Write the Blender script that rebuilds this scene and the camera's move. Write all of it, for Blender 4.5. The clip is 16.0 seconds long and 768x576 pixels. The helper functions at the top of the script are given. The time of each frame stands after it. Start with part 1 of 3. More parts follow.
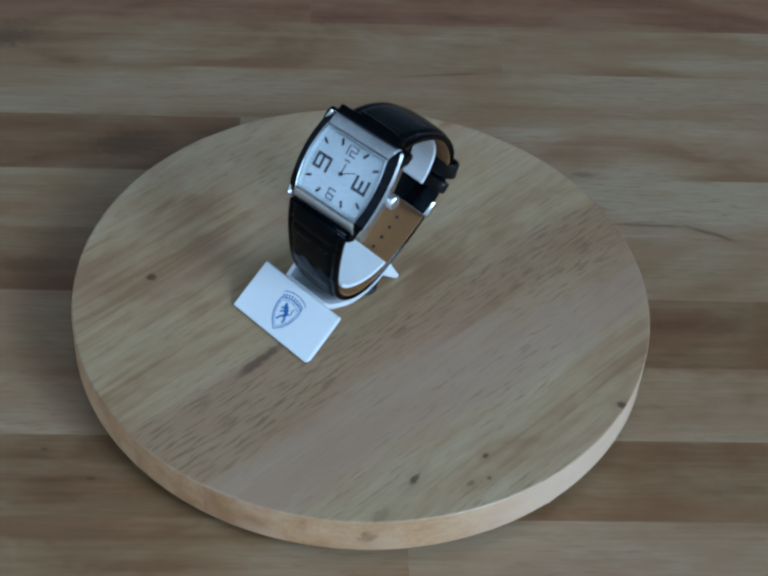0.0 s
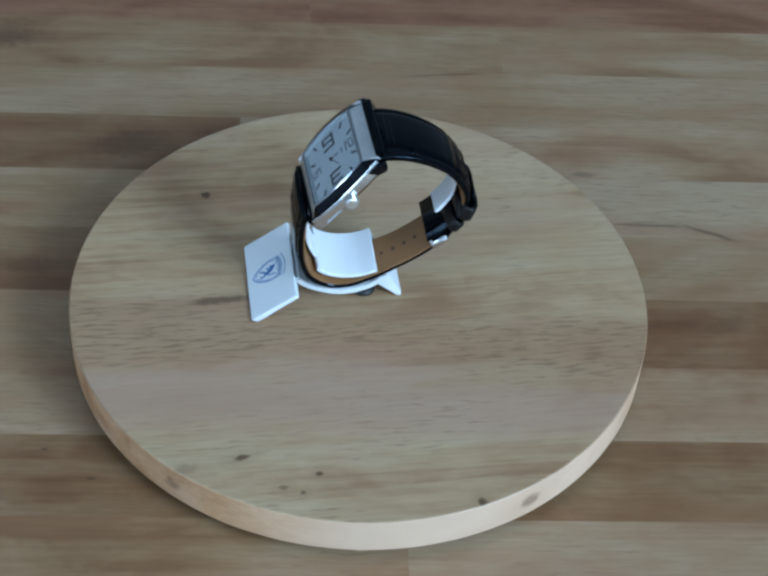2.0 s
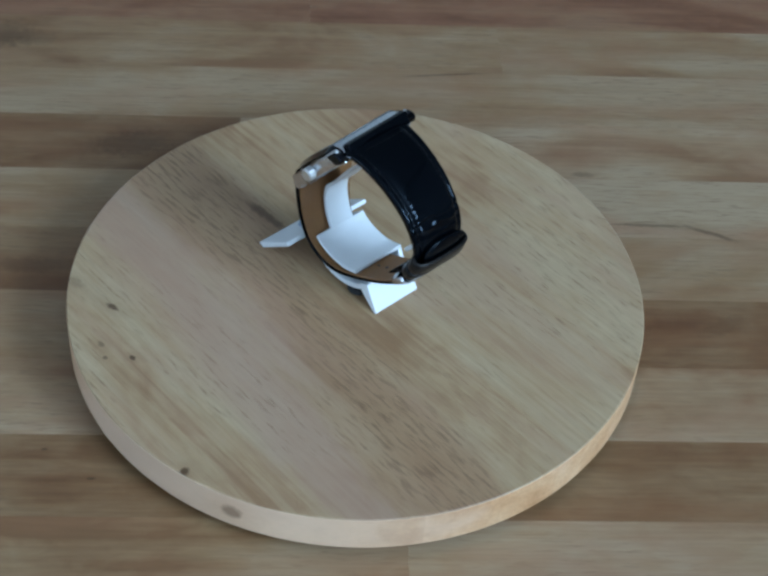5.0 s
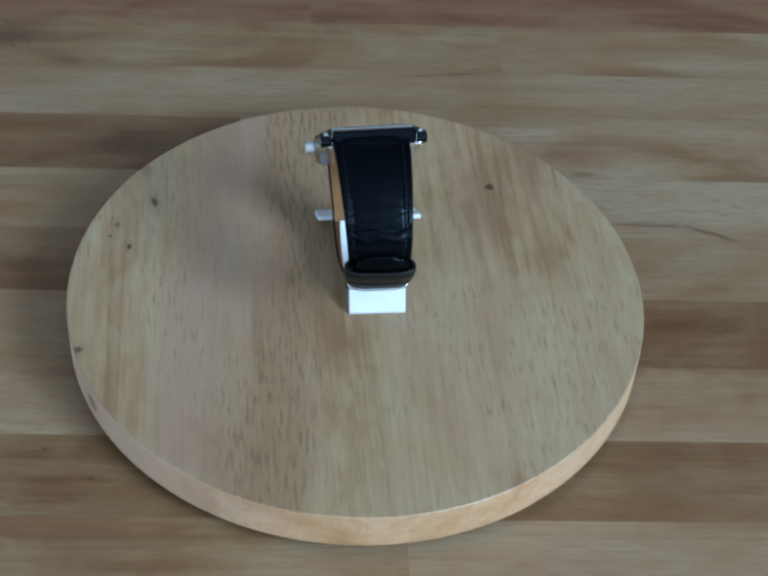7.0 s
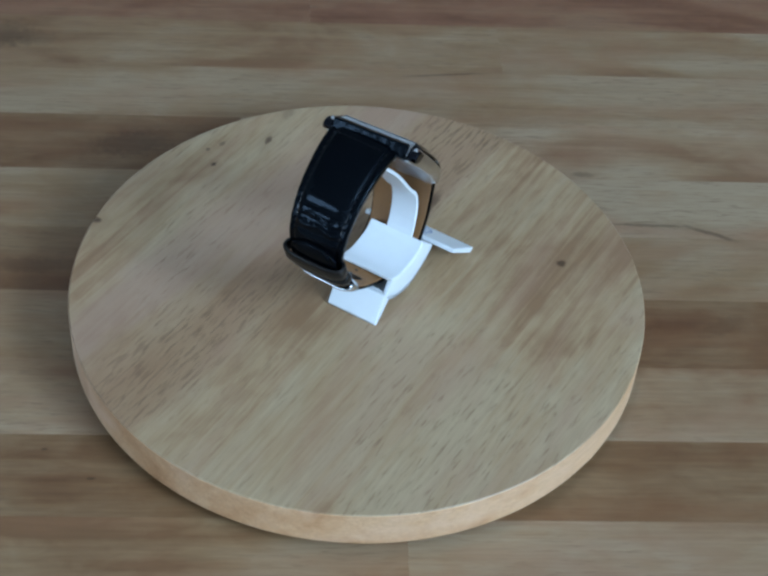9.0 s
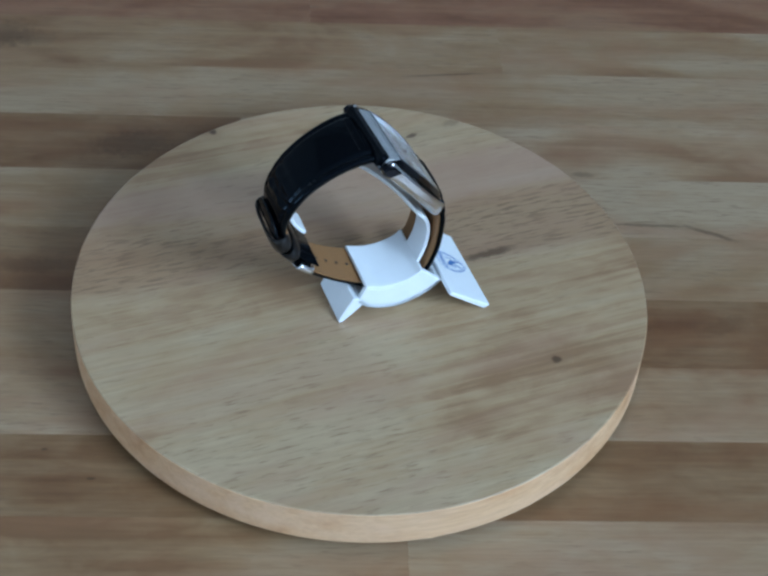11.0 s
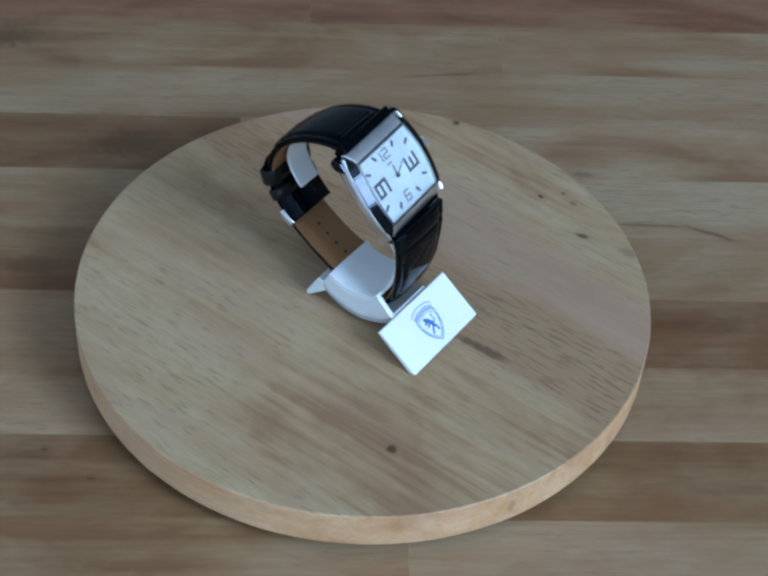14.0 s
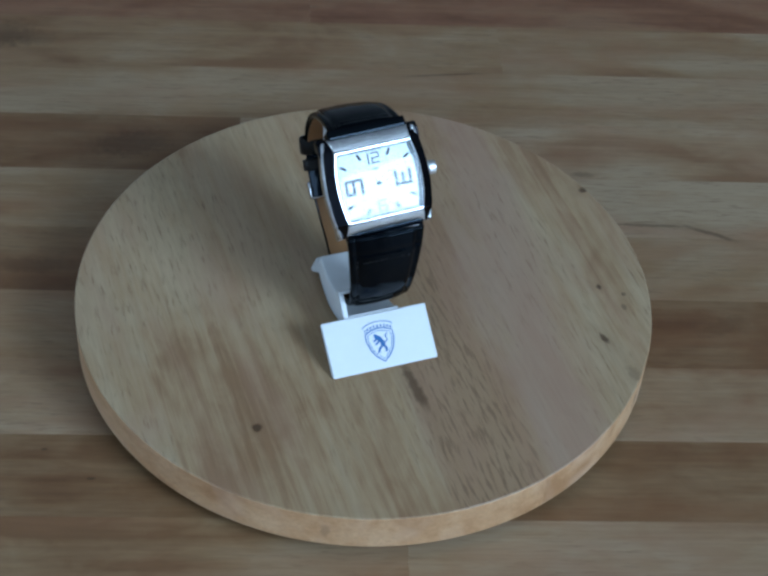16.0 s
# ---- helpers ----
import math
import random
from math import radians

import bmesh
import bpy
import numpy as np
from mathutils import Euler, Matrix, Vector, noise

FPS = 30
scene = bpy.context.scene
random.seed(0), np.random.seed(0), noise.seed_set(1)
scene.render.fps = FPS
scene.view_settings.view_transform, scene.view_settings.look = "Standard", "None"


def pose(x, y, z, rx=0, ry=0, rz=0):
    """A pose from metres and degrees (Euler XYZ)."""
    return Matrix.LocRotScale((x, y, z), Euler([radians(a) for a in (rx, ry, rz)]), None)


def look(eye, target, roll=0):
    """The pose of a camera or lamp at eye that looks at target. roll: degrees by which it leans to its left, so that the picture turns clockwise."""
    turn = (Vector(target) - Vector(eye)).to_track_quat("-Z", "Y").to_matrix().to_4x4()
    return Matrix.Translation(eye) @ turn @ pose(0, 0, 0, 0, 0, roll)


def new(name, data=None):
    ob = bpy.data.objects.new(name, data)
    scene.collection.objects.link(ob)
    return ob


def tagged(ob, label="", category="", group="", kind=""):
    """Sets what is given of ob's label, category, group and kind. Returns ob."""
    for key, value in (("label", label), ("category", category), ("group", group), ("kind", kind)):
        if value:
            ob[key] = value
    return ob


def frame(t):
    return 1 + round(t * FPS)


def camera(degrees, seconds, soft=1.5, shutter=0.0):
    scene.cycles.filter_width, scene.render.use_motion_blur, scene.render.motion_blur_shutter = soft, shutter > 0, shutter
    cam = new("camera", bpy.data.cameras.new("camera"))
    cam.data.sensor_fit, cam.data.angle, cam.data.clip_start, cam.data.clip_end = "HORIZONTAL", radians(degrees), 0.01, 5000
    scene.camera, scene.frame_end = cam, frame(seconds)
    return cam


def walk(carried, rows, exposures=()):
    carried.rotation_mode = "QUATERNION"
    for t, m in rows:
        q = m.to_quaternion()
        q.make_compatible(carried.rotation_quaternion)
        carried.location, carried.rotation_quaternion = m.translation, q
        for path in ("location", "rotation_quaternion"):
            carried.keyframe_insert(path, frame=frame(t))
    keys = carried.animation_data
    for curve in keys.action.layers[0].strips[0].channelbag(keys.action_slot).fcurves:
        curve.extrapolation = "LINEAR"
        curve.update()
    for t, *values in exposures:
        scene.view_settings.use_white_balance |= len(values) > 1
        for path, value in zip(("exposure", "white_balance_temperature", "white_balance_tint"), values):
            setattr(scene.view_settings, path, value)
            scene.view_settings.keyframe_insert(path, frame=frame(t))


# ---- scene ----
EYE = Vector((0.00856, -0.42520, 0.42324))
TILT = radians(44.843)
cam = camera(27.065, 16.0, soft=2.8)
AIM = EYE + Vector((0, math.cos(TILT), -math.sin(TILT)))
walk(cam, [(0, look(EYE, AIM, 4.152)), (16, look(EYE, AIM, 4.152))], exposures=[(0, -0.32, 6350, 12.5), (1.05, -0.34, 6350, 12.5), (1.35, 0.06, 6400, 12), (2.2, 0.08, 6400, 12), (3.5, 0.04, 6500, 12), (7.0, 0.0, 6650, 12), (9, 0.0, 6600, 13), (12.5, -0.02, 6430, 15), (14.5, -0.10, 6450, 15), (15.3, -0.12, 6500, 15), (16, -0.46, 6560, 14)])

# the turn of the board and of all that stands on it: degrees at t seconds
def heading(t):
    return -42.13 - 18.599 * t


# the motor's small unevenness, in degrees, every half second (none known in the gaps)
UNEVEN = {0: -0.35, 0.5: 0.2, 1: -0.25, 1.5: 0.35, 2: -0.15, 2.5: -0.4, 3: -0.35, 3.5: 0.5, 4: 1.1, 4.5: 0.6, 6: 0.0, 6.5: -0.05, 7: 0.25, 7.5: 0.5, 8: -0.5,
          8.5: -0.35, 9: 0.3, 9.5: 0.1, 11: 0.0, 11.5: -0.1, 12: -0.2, 12.5: -0.75, 13: 0.0, 13.5: -0.45, 14: -0.9, 14.5: -0.3, 15: -0.1, 15.5: 0.3, 16: 1.6}


TABLE_Z = -0.0206      # table top; z = 0 is the top of the round board
BOARD_T = 0.0160
FLOOR_Z = TABLE_Z - 0.75

# ---- light ----
world = bpy.data.worlds.new("world")
scene.world = world
world.use_nodes = True
world.node_tree.nodes["Background"].inputs[0].default_value = (0.55, 0.68, 0.9, 1)
world.node_tree.nodes["Background"].inputs[1].default_value = 0.4


def area(name, m, sx, sy, power, colour):
    d = bpy.data.lights.new(name, "AREA")
    d.shape, d.size, d.size_y, d.energy, d.color = "RECTANGLE", sx, sy, power, colour
    ob = new(name, d)
    ob.matrix_world = m
    return ob


# high window in the east wall
WIN_X, WIN_Y, WIN_Z, WIN_W, WIN_H = 1.75, -1.42, 1.42, 1.25, 1.00
area("window_light", look((WIN_X + 0.05, WIN_Y, WIN_Z), (0, WIN_Y, WIN_Z)), WIN_W, WIN_H, 114, (0.575, 0.885, 1.21))
# a dimmer window low in the west wall
WEST_X, WEST_Y, WEST_Z, WEST_W, WEST_H = -2.2, -1.50, 1.00, 1.00, 0.80
area("west_window_light", look((WEST_X - 0.05, WEST_Y, WEST_Z), (0, WEST_Y, WEST_Z)), WEST_W, WEST_H, 21, (0.575, 0.885, 1.21))


# ---- materials ----
def material(name):
    m = bpy.data.materials.new(name)
    m.use_nodes = True
    nt = m.node_tree
    return m, nt, nt.nodes["Principled BSDF"]


def node(nt, kind, **kw):
    n = nt.nodes.new(kind)
    for k, v in kw.items():
        n.inputs[k].default_value = v
    return n


def ramp(nt, fac, stops):
    r = nt.nodes.new("ShaderNodeValToRGB")
    e = r.color_ramp.elements
    while len(e) < len(stops):
        e.new(0.5)
    for el, (p, c) in zip(e, stops):
        el.position, el.color = p, (*c, 1)
    nt.links.new(fac, r.inputs[0])
    return r.outputs[0]


def mix(nt, fac, a, b, mode="MIX"):
    n = nt.nodes.new("ShaderNodeMix")
    n.data_type, n.blend_type = "RGBA", mode
    for s, v in ((n.inputs[0], fac), (n.inputs[6], a), (n.inputs[7], b)):
        if isinstance(v, bpy.types.NodeSocket):
            nt.links.new(v, s)
        else:
            s.default_value = v if isinstance(v, (int, float)) else (*v, 1)
    return n.outputs[2]


def math_node(nt, op, a, b=0.0):
    n = nt.nodes.new("ShaderNodeMath")
    n.operation = op
    for s, v in zip(n.inputs, (a, b)):
        if isinstance(v, bpy.types.NodeSocket):
            nt.links.new(v, s)
        else:
            s.default_value = v
    return n.outputs[0]


def bump(nt, bsdf, height, strength, distance):
    b = nt.nodes.new("ShaderNodeBump")
    b.inputs["Strength"].default_value, b.inputs["Distance"].default_value = strength, distance
    nt.links.new(height, b.inputs["Height"])
    nt.links.new(b.outputs[0], bsdf.inputs["Normal"])


def map_range(nt, v, a, b, c, d):
    n = nt.nodes.new("ShaderNodeMapRange")
    nt.links.new(v, n.inputs[0])
    for i, x in enumerate((a, b, c, d)):
        n.inputs[i + 1].default_value = x
    return n.outputs[0]


def plain(name, colour, rough, metal=0.0, grain=0.0, size=400.0, coat=0.0, spec=0.5, vary=0.12):
    """A surface with a fine mottling of its colour and gloss."""
    m, nt, b = material(name)
    tc = nt.nodes.new("ShaderNodeTexCoord")
    n = node(nt, "ShaderNodeTexNoise", Scale=size, Detail=4.0)
    nt.links.new(tc.outputs["Object"], n.inputs["Vector"])
    n2 = node(nt, "ShaderNodeTexNoise", Scale=size / 9, Detail=2.0)
    nt.links.new(tc.outputs["Object"], n2.inputs["Vector"])
    f = math_node(nt, "MULTIPLY", n.outputs[0], n2.outputs[0])
    col = mix(nt, map_range(nt, f, 0.1, 0.4, 0.0, 1.0), [c * (1 - vary) for c in colour], [min(c * (1 + vary / 2), 1) for c in colour])
    nt.links.new(col, b.inputs["Base Color"])
    nt.links.new(map_range(nt, n2.outputs[0], 0.3, 0.7, rough * 0.85, min(rough * 1.15, 1)), b.inputs["Roughness"])
    b.inputs["Metallic"].default_value = metal
    b.inputs["Coat Weight"].default_value = coat
    b.inputs["Specular IOR Level"].default_value = spec
    b.inputs["Coat Roughness"].default_value = 0.12
    if grain:
        bump(nt, b, n.outputs[0], grain, 0.0003)
    return m


def wood(name, dark, mid, light, axis="X", fleck=(0.12, 0.06, 0.03), rough=0.42, knots=(), scale=1.0, spread=0.10, blush_tint=(0.24, 0.125, 0.075), flecked=(0.05, 0.7), knot_z=None, whole=False, band=None, sapwood=None, streaky=0.17):
    """Straight-grained rubberwood: long soft bands, fine fibres, short dark pores, tinted piece by piece. Knots: x, y, length, width, depth, tilt."""
    dark, mid, light = ((c[0], c[1], c[2] * 0.95) for c in (dark, mid, light))
    m, nt, b = material(name)
    tc = nt.nodes.new("ShaderNodeTexCoord")
    info = nt.nodes.new("ShaderNodeObjectInfo")
    off = nt.nodes.new("ShaderNodeVectorMath")
    off.operation = "MULTIPLY_ADD"
    off.inputs[1].default_value = (1, 1, 1)
    nt.links.new(tc.outputs["Object"], off.inputs[0])
    sh = node(nt, "ShaderNodeCombineXYZ")
    for i, k in enumerate((3.7, 5.1, 1.3)):
        nt.links.new(math_node(nt, "MULTIPLY", info.outputs["Random"], 0.0 if whole else k), sh.inputs[i])
    nt.links.new(sh.outputs[0], off.inputs[2])

    def stretched(along, across, detail, rough_, warp=0.0):
        mp = nt.nodes.new("ShaderNodeMapping")
        s = (along, across, across) if axis == "X" else (across, along, across)
        mp.inputs["Scale"].default_value = [v * scale for v in s]
        nt.links.new(off.outputs[0], mp.inputs[0])
        n = node(nt, "ShaderNodeTexNoise", Scale=1.0, Detail=detail, Roughness=rough_, Distortion=warp)
        nt.links.new(mp.outputs[0], n.inputs["Vector"])
        return n.outputs[0]

    bands = stretched(4, 72, 3, 0.5, 0.4)
    streaks = stretched(9, 260, 4, 0.62, 0.5)
    fibre = stretched(45, 760, 3, 0.65, 0.4)
    pores = stretched(105, 800, 3, 0.55, 0.15)
    cloud = stretched(12, 24, 3, 0.55, 0.6)
    figure = stretched(60, 130, 3, 0.6, 1.0)
    v = math_node(nt, "ADD", math_node(nt, "MULTIPLY", bands, 0.36), math_node(nt, "MULTIPLY", cloud, 0.64))
    v = math_node(nt, "ADD", v, math_node(nt, "MULTIPLY", math_node(nt, "SUBTRACT", info.outputs["Random"], 0.5), spread))
    v = math_node(nt, "ADD", v, math_node(nt, "MULTIPLY", math_node(nt, "SUBTRACT", figure, 0.5), 0.15))
    v = math_node(nt, "ADD", v, math_node(nt, "MULTIPLY", math_node(nt, "SUBTRACT", streaks, 0.5), streaky))
    col = ramp(nt, v, ((0.37, dark), (0.475, mid), (0.59, light)))
    col = mix(nt, math_node(nt, "MULTIPLY", map_range(nt, fibre, 0.38, 0.62, 1.0, 0.0), 0.20), col, [c * 0.60 for c in dark])
    zone = map_range(nt, cloud, 0.44, 0.58, *flecked)
    if band:
        # a coarser, browner band and a rosy one beside it, with soft wandering borders
        sep = nt.nodes.new("ShaderNodeSeparateXYZ")
        nt.links.new(tc.outputs["Object"], sep.inputs[0])
        across = math_node(nt, "SUBTRACT", math_node(nt, "MULTIPLY", sep.outputs[0], 0.9936), math_node(nt, "MULTIPLY", sep.outputs[1], 0.1132))
        across = math_node(nt, "ADD", across, math_node(nt, "MULTIPLY", math_node(nt, "SUBTRACT", stretched(9, 40, 4, 0.6, 0.6), 0.5), 0.050))
        brown = math_node(nt, "MULTIPLY", map_range(nt, across, 0.004, 0.018, 0.0, 1.0), map_range(nt, across, 0.036, 0.050, 1.0, 0.0))
        rosy = math_node(nt, "MULTIPLY", map_range(nt, across, 0.038, 0.050, 0.0, 0.55), map_range(nt, across, 0.064, 0.078, 1.0, 0.0))
        col = mix(nt, rosy, col, band[1])
        col = mix(nt, math_node(nt, "MULTIPLY", brown, 0.72), col, band[0])
        zone = math_node(nt, "MAXIMUM", zone, brown)
        pores = math_node(nt, "ADD", pores, math_node(nt, "MULTIPLY", brown, 0.060))
    pore = math_node(nt, "MULTIPLY", map_range(nt, pores, 0.55, 0.70, 0.0, 0.66), zone)
    col = mix(nt, pore, col, fleck)
    blush = stretched(13, 48, 3, 0.55, 0.5)
    col = mix(nt, map_range(nt, blush, 0.48, 0.68, 0.0, 0.48), col, blush_tint)
    if sapwood:
        # paler sapwood on one side of the piece
        sep = nt.nodes.new("ShaderNodeSeparateXYZ")
        nt.links.new(tc.outputs["Object"], sep.inputs[0])
        side = math_node(nt, "MULTIPLY", map_range(nt, sep.outputs[0], 0.030, 0.085, 0.0, 0.7), map_range(nt, sep.outputs[1], -0.060, -0.015, 0.0, 1.0))
        col = mix(nt, side, col, sapwood)
    for x, y, lx, ly, depth, tilt in knots:
        wobble = min(lx, ly) * 1.6
        mp = nt.nodes.new("ShaderNodeMapping")
        mp.vector_type = "TEXTURE"
        mp.inputs["Location"].default_value = (x, y, knot_z or 0)
        mp.inputs["Rotation"].default_value = (0, 0, radians(tilt))
        mp.inputs["Scale"].default_value = (lx, ly, 0.0032 if knot_z else 1)
        wob = nt.nodes.new("ShaderNodeVectorMath")
        wob.operation = "MULTIPLY_ADD"
        nn = node(nt, "ShaderNodeTexNoise", Scale=330.0, Detail=2.0)
        nt.links.new(tc.outputs["Object"], nn.inputs["Vector"])
        wob.inputs[1].default_value = (wobble, wobble, 0)
        mid_n = nt.nodes.new("ShaderNodeVectorMath")
        mid_n.operation = "SUBTRACT"
        mid_n.inputs[1].default_value = (0.5, 0.5, 0.5)
        nt.links.new(nn.outputs[1], mid_n.inputs[0])
        nt.links.new(mid_n.outputs[0], wob.inputs[0])
        nt.links.new(tc.outputs["Object"], wob.inputs[2])
        flat = nt.nodes.new("ShaderNodeVectorMath")
        flat.operation = "MULTIPLY"
        flat.inputs[1].default_value = (1, 1, 1 if knot_z else 0)
        nt.links.new(wob.outputs[0], flat.inputs[0])
        nt.links.new(flat.outputs[0], mp.inputs[0])
        ln = nt.nodes.new("ShaderNodeVectorMath")
        ln.operation = "LENGTH"
        nt.links.new(mp.outputs[0], ln.inputs[0])
        k = map_range(nt, ln.outputs["Value"], 0.6, 1.2, depth, 0.0)
        col = mix(nt, k, col, (0.036, 0.014, 0.005))
        halo = map_range(nt, ln.outputs["Value"], 0.8, 3.6, 0.36 * depth, 0.0)
        col = mix(nt, halo, col, [c * 0.75 for c in dark])
    nt.links.new(col, b.inputs["Base Color"])
    nt.links.new(map_range(nt, v, 0.2, 0.8, rough + 0.08, rough - 0.06), b.inputs["Roughness"])
    h = math_node(nt, "SUBTRACT", math_node(nt, "MULTIPLY", fibre, 0.5), pore)
    bump(nt, b, h, 0.25, 0.00025)
    return m


MARKS = ((0.1225, 0.0598, 0.0170, 0.0008, 0.5, -1), (0.1470, 0.0556, 0.0110, 0.0012, 0.55, -23), (-0.0960, 0.1060, 0.0170, 0.0080, 0.42, 8), (-0.1520, 0.1790, 0.0150, 0.0060, 0.30, 0), (-0.1300, 0.0300, 0.0200, 0.0045, 0.28, 0), (0.0975, 0.0910, 0.0050, 0.0018, 0.35, 0),
         (-0.0947, -0.0761, 0.0016, 0.0006, 0.7, 0), (-0.1123, -0.0632, 0.0012, 0.0006, 0.6, 0), (0.0420, 0.1590, 0.0200, 0.0007, 0.45, 6), (0.1420, 0.0020, 0.0110, 0.0040, 0.22, 20), (-0.1620, 0.1820, 0.0150, 0.0100, 0.34, 10))
STAVE_LIGHT = wood("stave_light", (0.216, 0.108, 0.053), (0.297, 0.180, 0.102), (0.350, 0.240, 0.154), knots=MARKS, blush_tint=(0.274, 0.136, 0.075))
STAVE_TAN = wood("stave_tan", (0.183, 0.086, 0.038), (0.258, 0.148, 0.076), (0.314, 0.206, 0.126), knots=MARKS, blush_tint=(0.243, 0.109, 0.051))
STAVE_BROWN = wood("stave_brown", (0.121, 0.047, 0.018), (0.185, 0.091, 0.041), (0.240, 0.138, 0.072), knots=MARKS, blush_tint=(0.202, 0.085, 0.035))
STAVE_RED = wood("stave_red", (0.138, 0.050, 0.022), (0.200, 0.082, 0.040), (0.252, 0.125, 0.066), knots=MARKS, blush_tint=(0.240, 0.097, 0.052))
KNOTS = ((-0.0561, -0.0554, 0.0021, 0.0017, 1.0, 0), (0.1039, 0.0283, 0.0021, 0.0016, 0.95, 10),
         (0.0778, -0.0500, 0.0011, 0.0030, 0.85, 15), (0.0870, -0.0249, 0.0010, 0.0012, 0.9, 0),
         (0.0917, -0.0374, 0.0010, 0.0017, 0.5, 0), (0.0945, -0.0311, 0.0009, 0.0012, 0.7, 0),
         (0.0025, -0.0525, 0.0020, 0.0118, 0.72, 3), (0.0809, -0.0697, 0.0022, 0.0045, 0.32, 10))
BOARD_WOOD = wood("board_wood", (0.268, 0.143, 0.074), (0.385, 0.248, 0.143), (0.425, 0.299, 0.188), "Y", rough=0.40, knots=KNOTS, blush_tint=(0.345, 0.195, 0.122), spread=0.0, fleck=(0.150, 0.078, 0.040),
                  flecked=(0.10, 0.85), whole=True, streaky=0.34, band=((0.300, 0.170, 0.092), (0.345, 0.205, 0.150)))
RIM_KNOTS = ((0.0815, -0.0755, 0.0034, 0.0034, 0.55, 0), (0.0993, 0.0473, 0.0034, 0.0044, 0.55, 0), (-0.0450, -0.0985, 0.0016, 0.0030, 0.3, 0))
# the board's upright edge, paler and warmer than its top
EDGE_WOOD = wood("pale_board_edge", (0.430, 0.216, 0.106), (0.570, 0.314, 0.168), (0.650, 0.392, 0.234), "Y", rough=0.6, knots=RIM_KNOTS, knot_z=-0.008, blush_tint=(0.660, 0.430, 0.290), flecked=(0.0, 0.10), whole=True, sapwood=(0.700, 0.500, 0.365))
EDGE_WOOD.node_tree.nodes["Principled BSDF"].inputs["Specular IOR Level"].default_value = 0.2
WHITE = plain("white_plastic", (0.75, 0.775, 0.795), 0.38, size=300, vary=0.02)
LEATHER = plain("black_leather", (0.0010, 0.0015, 0.0024), 0.10, grain=0.30, size=330, spec=0.11)
LEATHER.node_tree.nodes["Principled BSDF"].inputs["Specular Tint"].default_value = (0.62, 0.80, 1.0, 1)
PATENT = plain("keeper_leather", (0.009, 0.008, 0.0078), 0.30, grain=0.3, size=900, spec=0.22)
THREAD = plain("strap_thread", (0.004, 0.0045, 0.006), 0.25, size=900)
LINING = plain("tan_lining", (0.27, 0.125, 0.045), 0.62, grain=0.4, size=1200)
EDGE = plain("leather_edge", (0.01, 0.01, 0.01), 0.5)
CASE_STEEL = plain("case_steel", (0.66, 0.66, 0.67), 0.22, 1.0, size=700)
STEEL = plain("polished_steel", (0.80, 0.80, 0.81), 0.10, 1.0)
# mirror steel with the dark surroundings it reflects put into its colour
DARK_REFLECTION_STEEL = plain("steel_with_dark_reflection", (0.024, 0.026, 0.034), 0.07, 1.0)
BRUSHED = plain("brushed_steel", (0.80, 0.81, 0.82), 0.36, 1.0, size=700)
DIAL = plain("silver_white_dial", (0.36, 0.405, 0.425), 0.34, 0.32, size=1100, grain=0.9, spec=0.3)
FLANGE = plain("flange_paint", (0.30, 0.345, 0.36), 0.6, size=900, spec=0.12)
INK = plain("dial_ink", (0.050, 0.054, 0.062), 0.5, spec=0.08)
NUMERAL = plain("grey_numeral_print", (0.120, 0.132, 0.140), 0.5, spec=0.1)
RIM_STEEL = plain("rim_steel", (0.40, 0.42, 0.45), 0.14, 1.0)
SILVER_PRINT = plain("grey_print", (0.16, 0.17, 0.19), 0.5, spec=0.1)
BLUE = plain("blue_print", (0.016, 0.155, 0.43), 0.55)
MATT_BLACK = plain("matt_black", (0.012, 0.012, 0.013), 0.6)
WALL_PAINT = plain("wall_paint", (0.56, 0.56, 0.56), 0.85, size=40)
FLOOR_TILE = plain("floor_tile", (0.25, 0.21, 0.17), 0.5, size=30)
GLASS, gnt, gb = material("watch_glass")
gb.inputs["Transmission Weight"].default_value, gb.inputs["Roughness"].default_value, gb.inputs["IOR"].default_value = 1.0, 0.03, 1.26
gb.inputs["Base Color"].default_value = (1, 1, 1, 1)


# ---- building helpers ----
def part(name, bm, mat, parent=None, label="", smooth=False):
    bmesh.ops.recalc_face_normals(bm, faces=bm.faces[:])
    me = bpy.data.meshes.new(name)
    bm.to_mesh(me)
    bm.free()
    me.materials.append(mat)
    for p in me.polygons:
        p.use_smooth = smooth
    ob = new(name, me)
    ob.parent = parent
    if label:
        tagged(ob, label)
    return ob


def box(sx, sy, sz, m=None, bevel=0.0, seg=2):
    bm = bmesh.new()
    bmesh.ops.create_cube(bm, size=1.0, matrix=Matrix.Diagonal((sx, sy, sz, 1)))
    if bevel:
        bmesh.ops.bevel(bm, geom=bm.edges[:], offset=bevel, segments=seg, profile=0.5, affect="EDGES")
    if m:
        bm.transform(m)
    return bm


def loft(sections, closed=False):
    """Skin over equal rings of points, capped at its ends."""
    bm = bmesh.new()
    rings = [[bm.verts.new(p) for p in s] for s in sections]
    n = len(rings[0])
    pairs = list(zip(rings, rings[1:])) + ([(rings[-1], rings[0])] if closed else [])
    for a, b in pairs:
        for i in range(n):
            bm.faces.new((a[i], a[(i + 1) % n], b[(i + 1) % n], b[i]))
    if not closed:
        bm.faces.new(rings[0])
        bm.faces.new(rings[-1])
    return bm


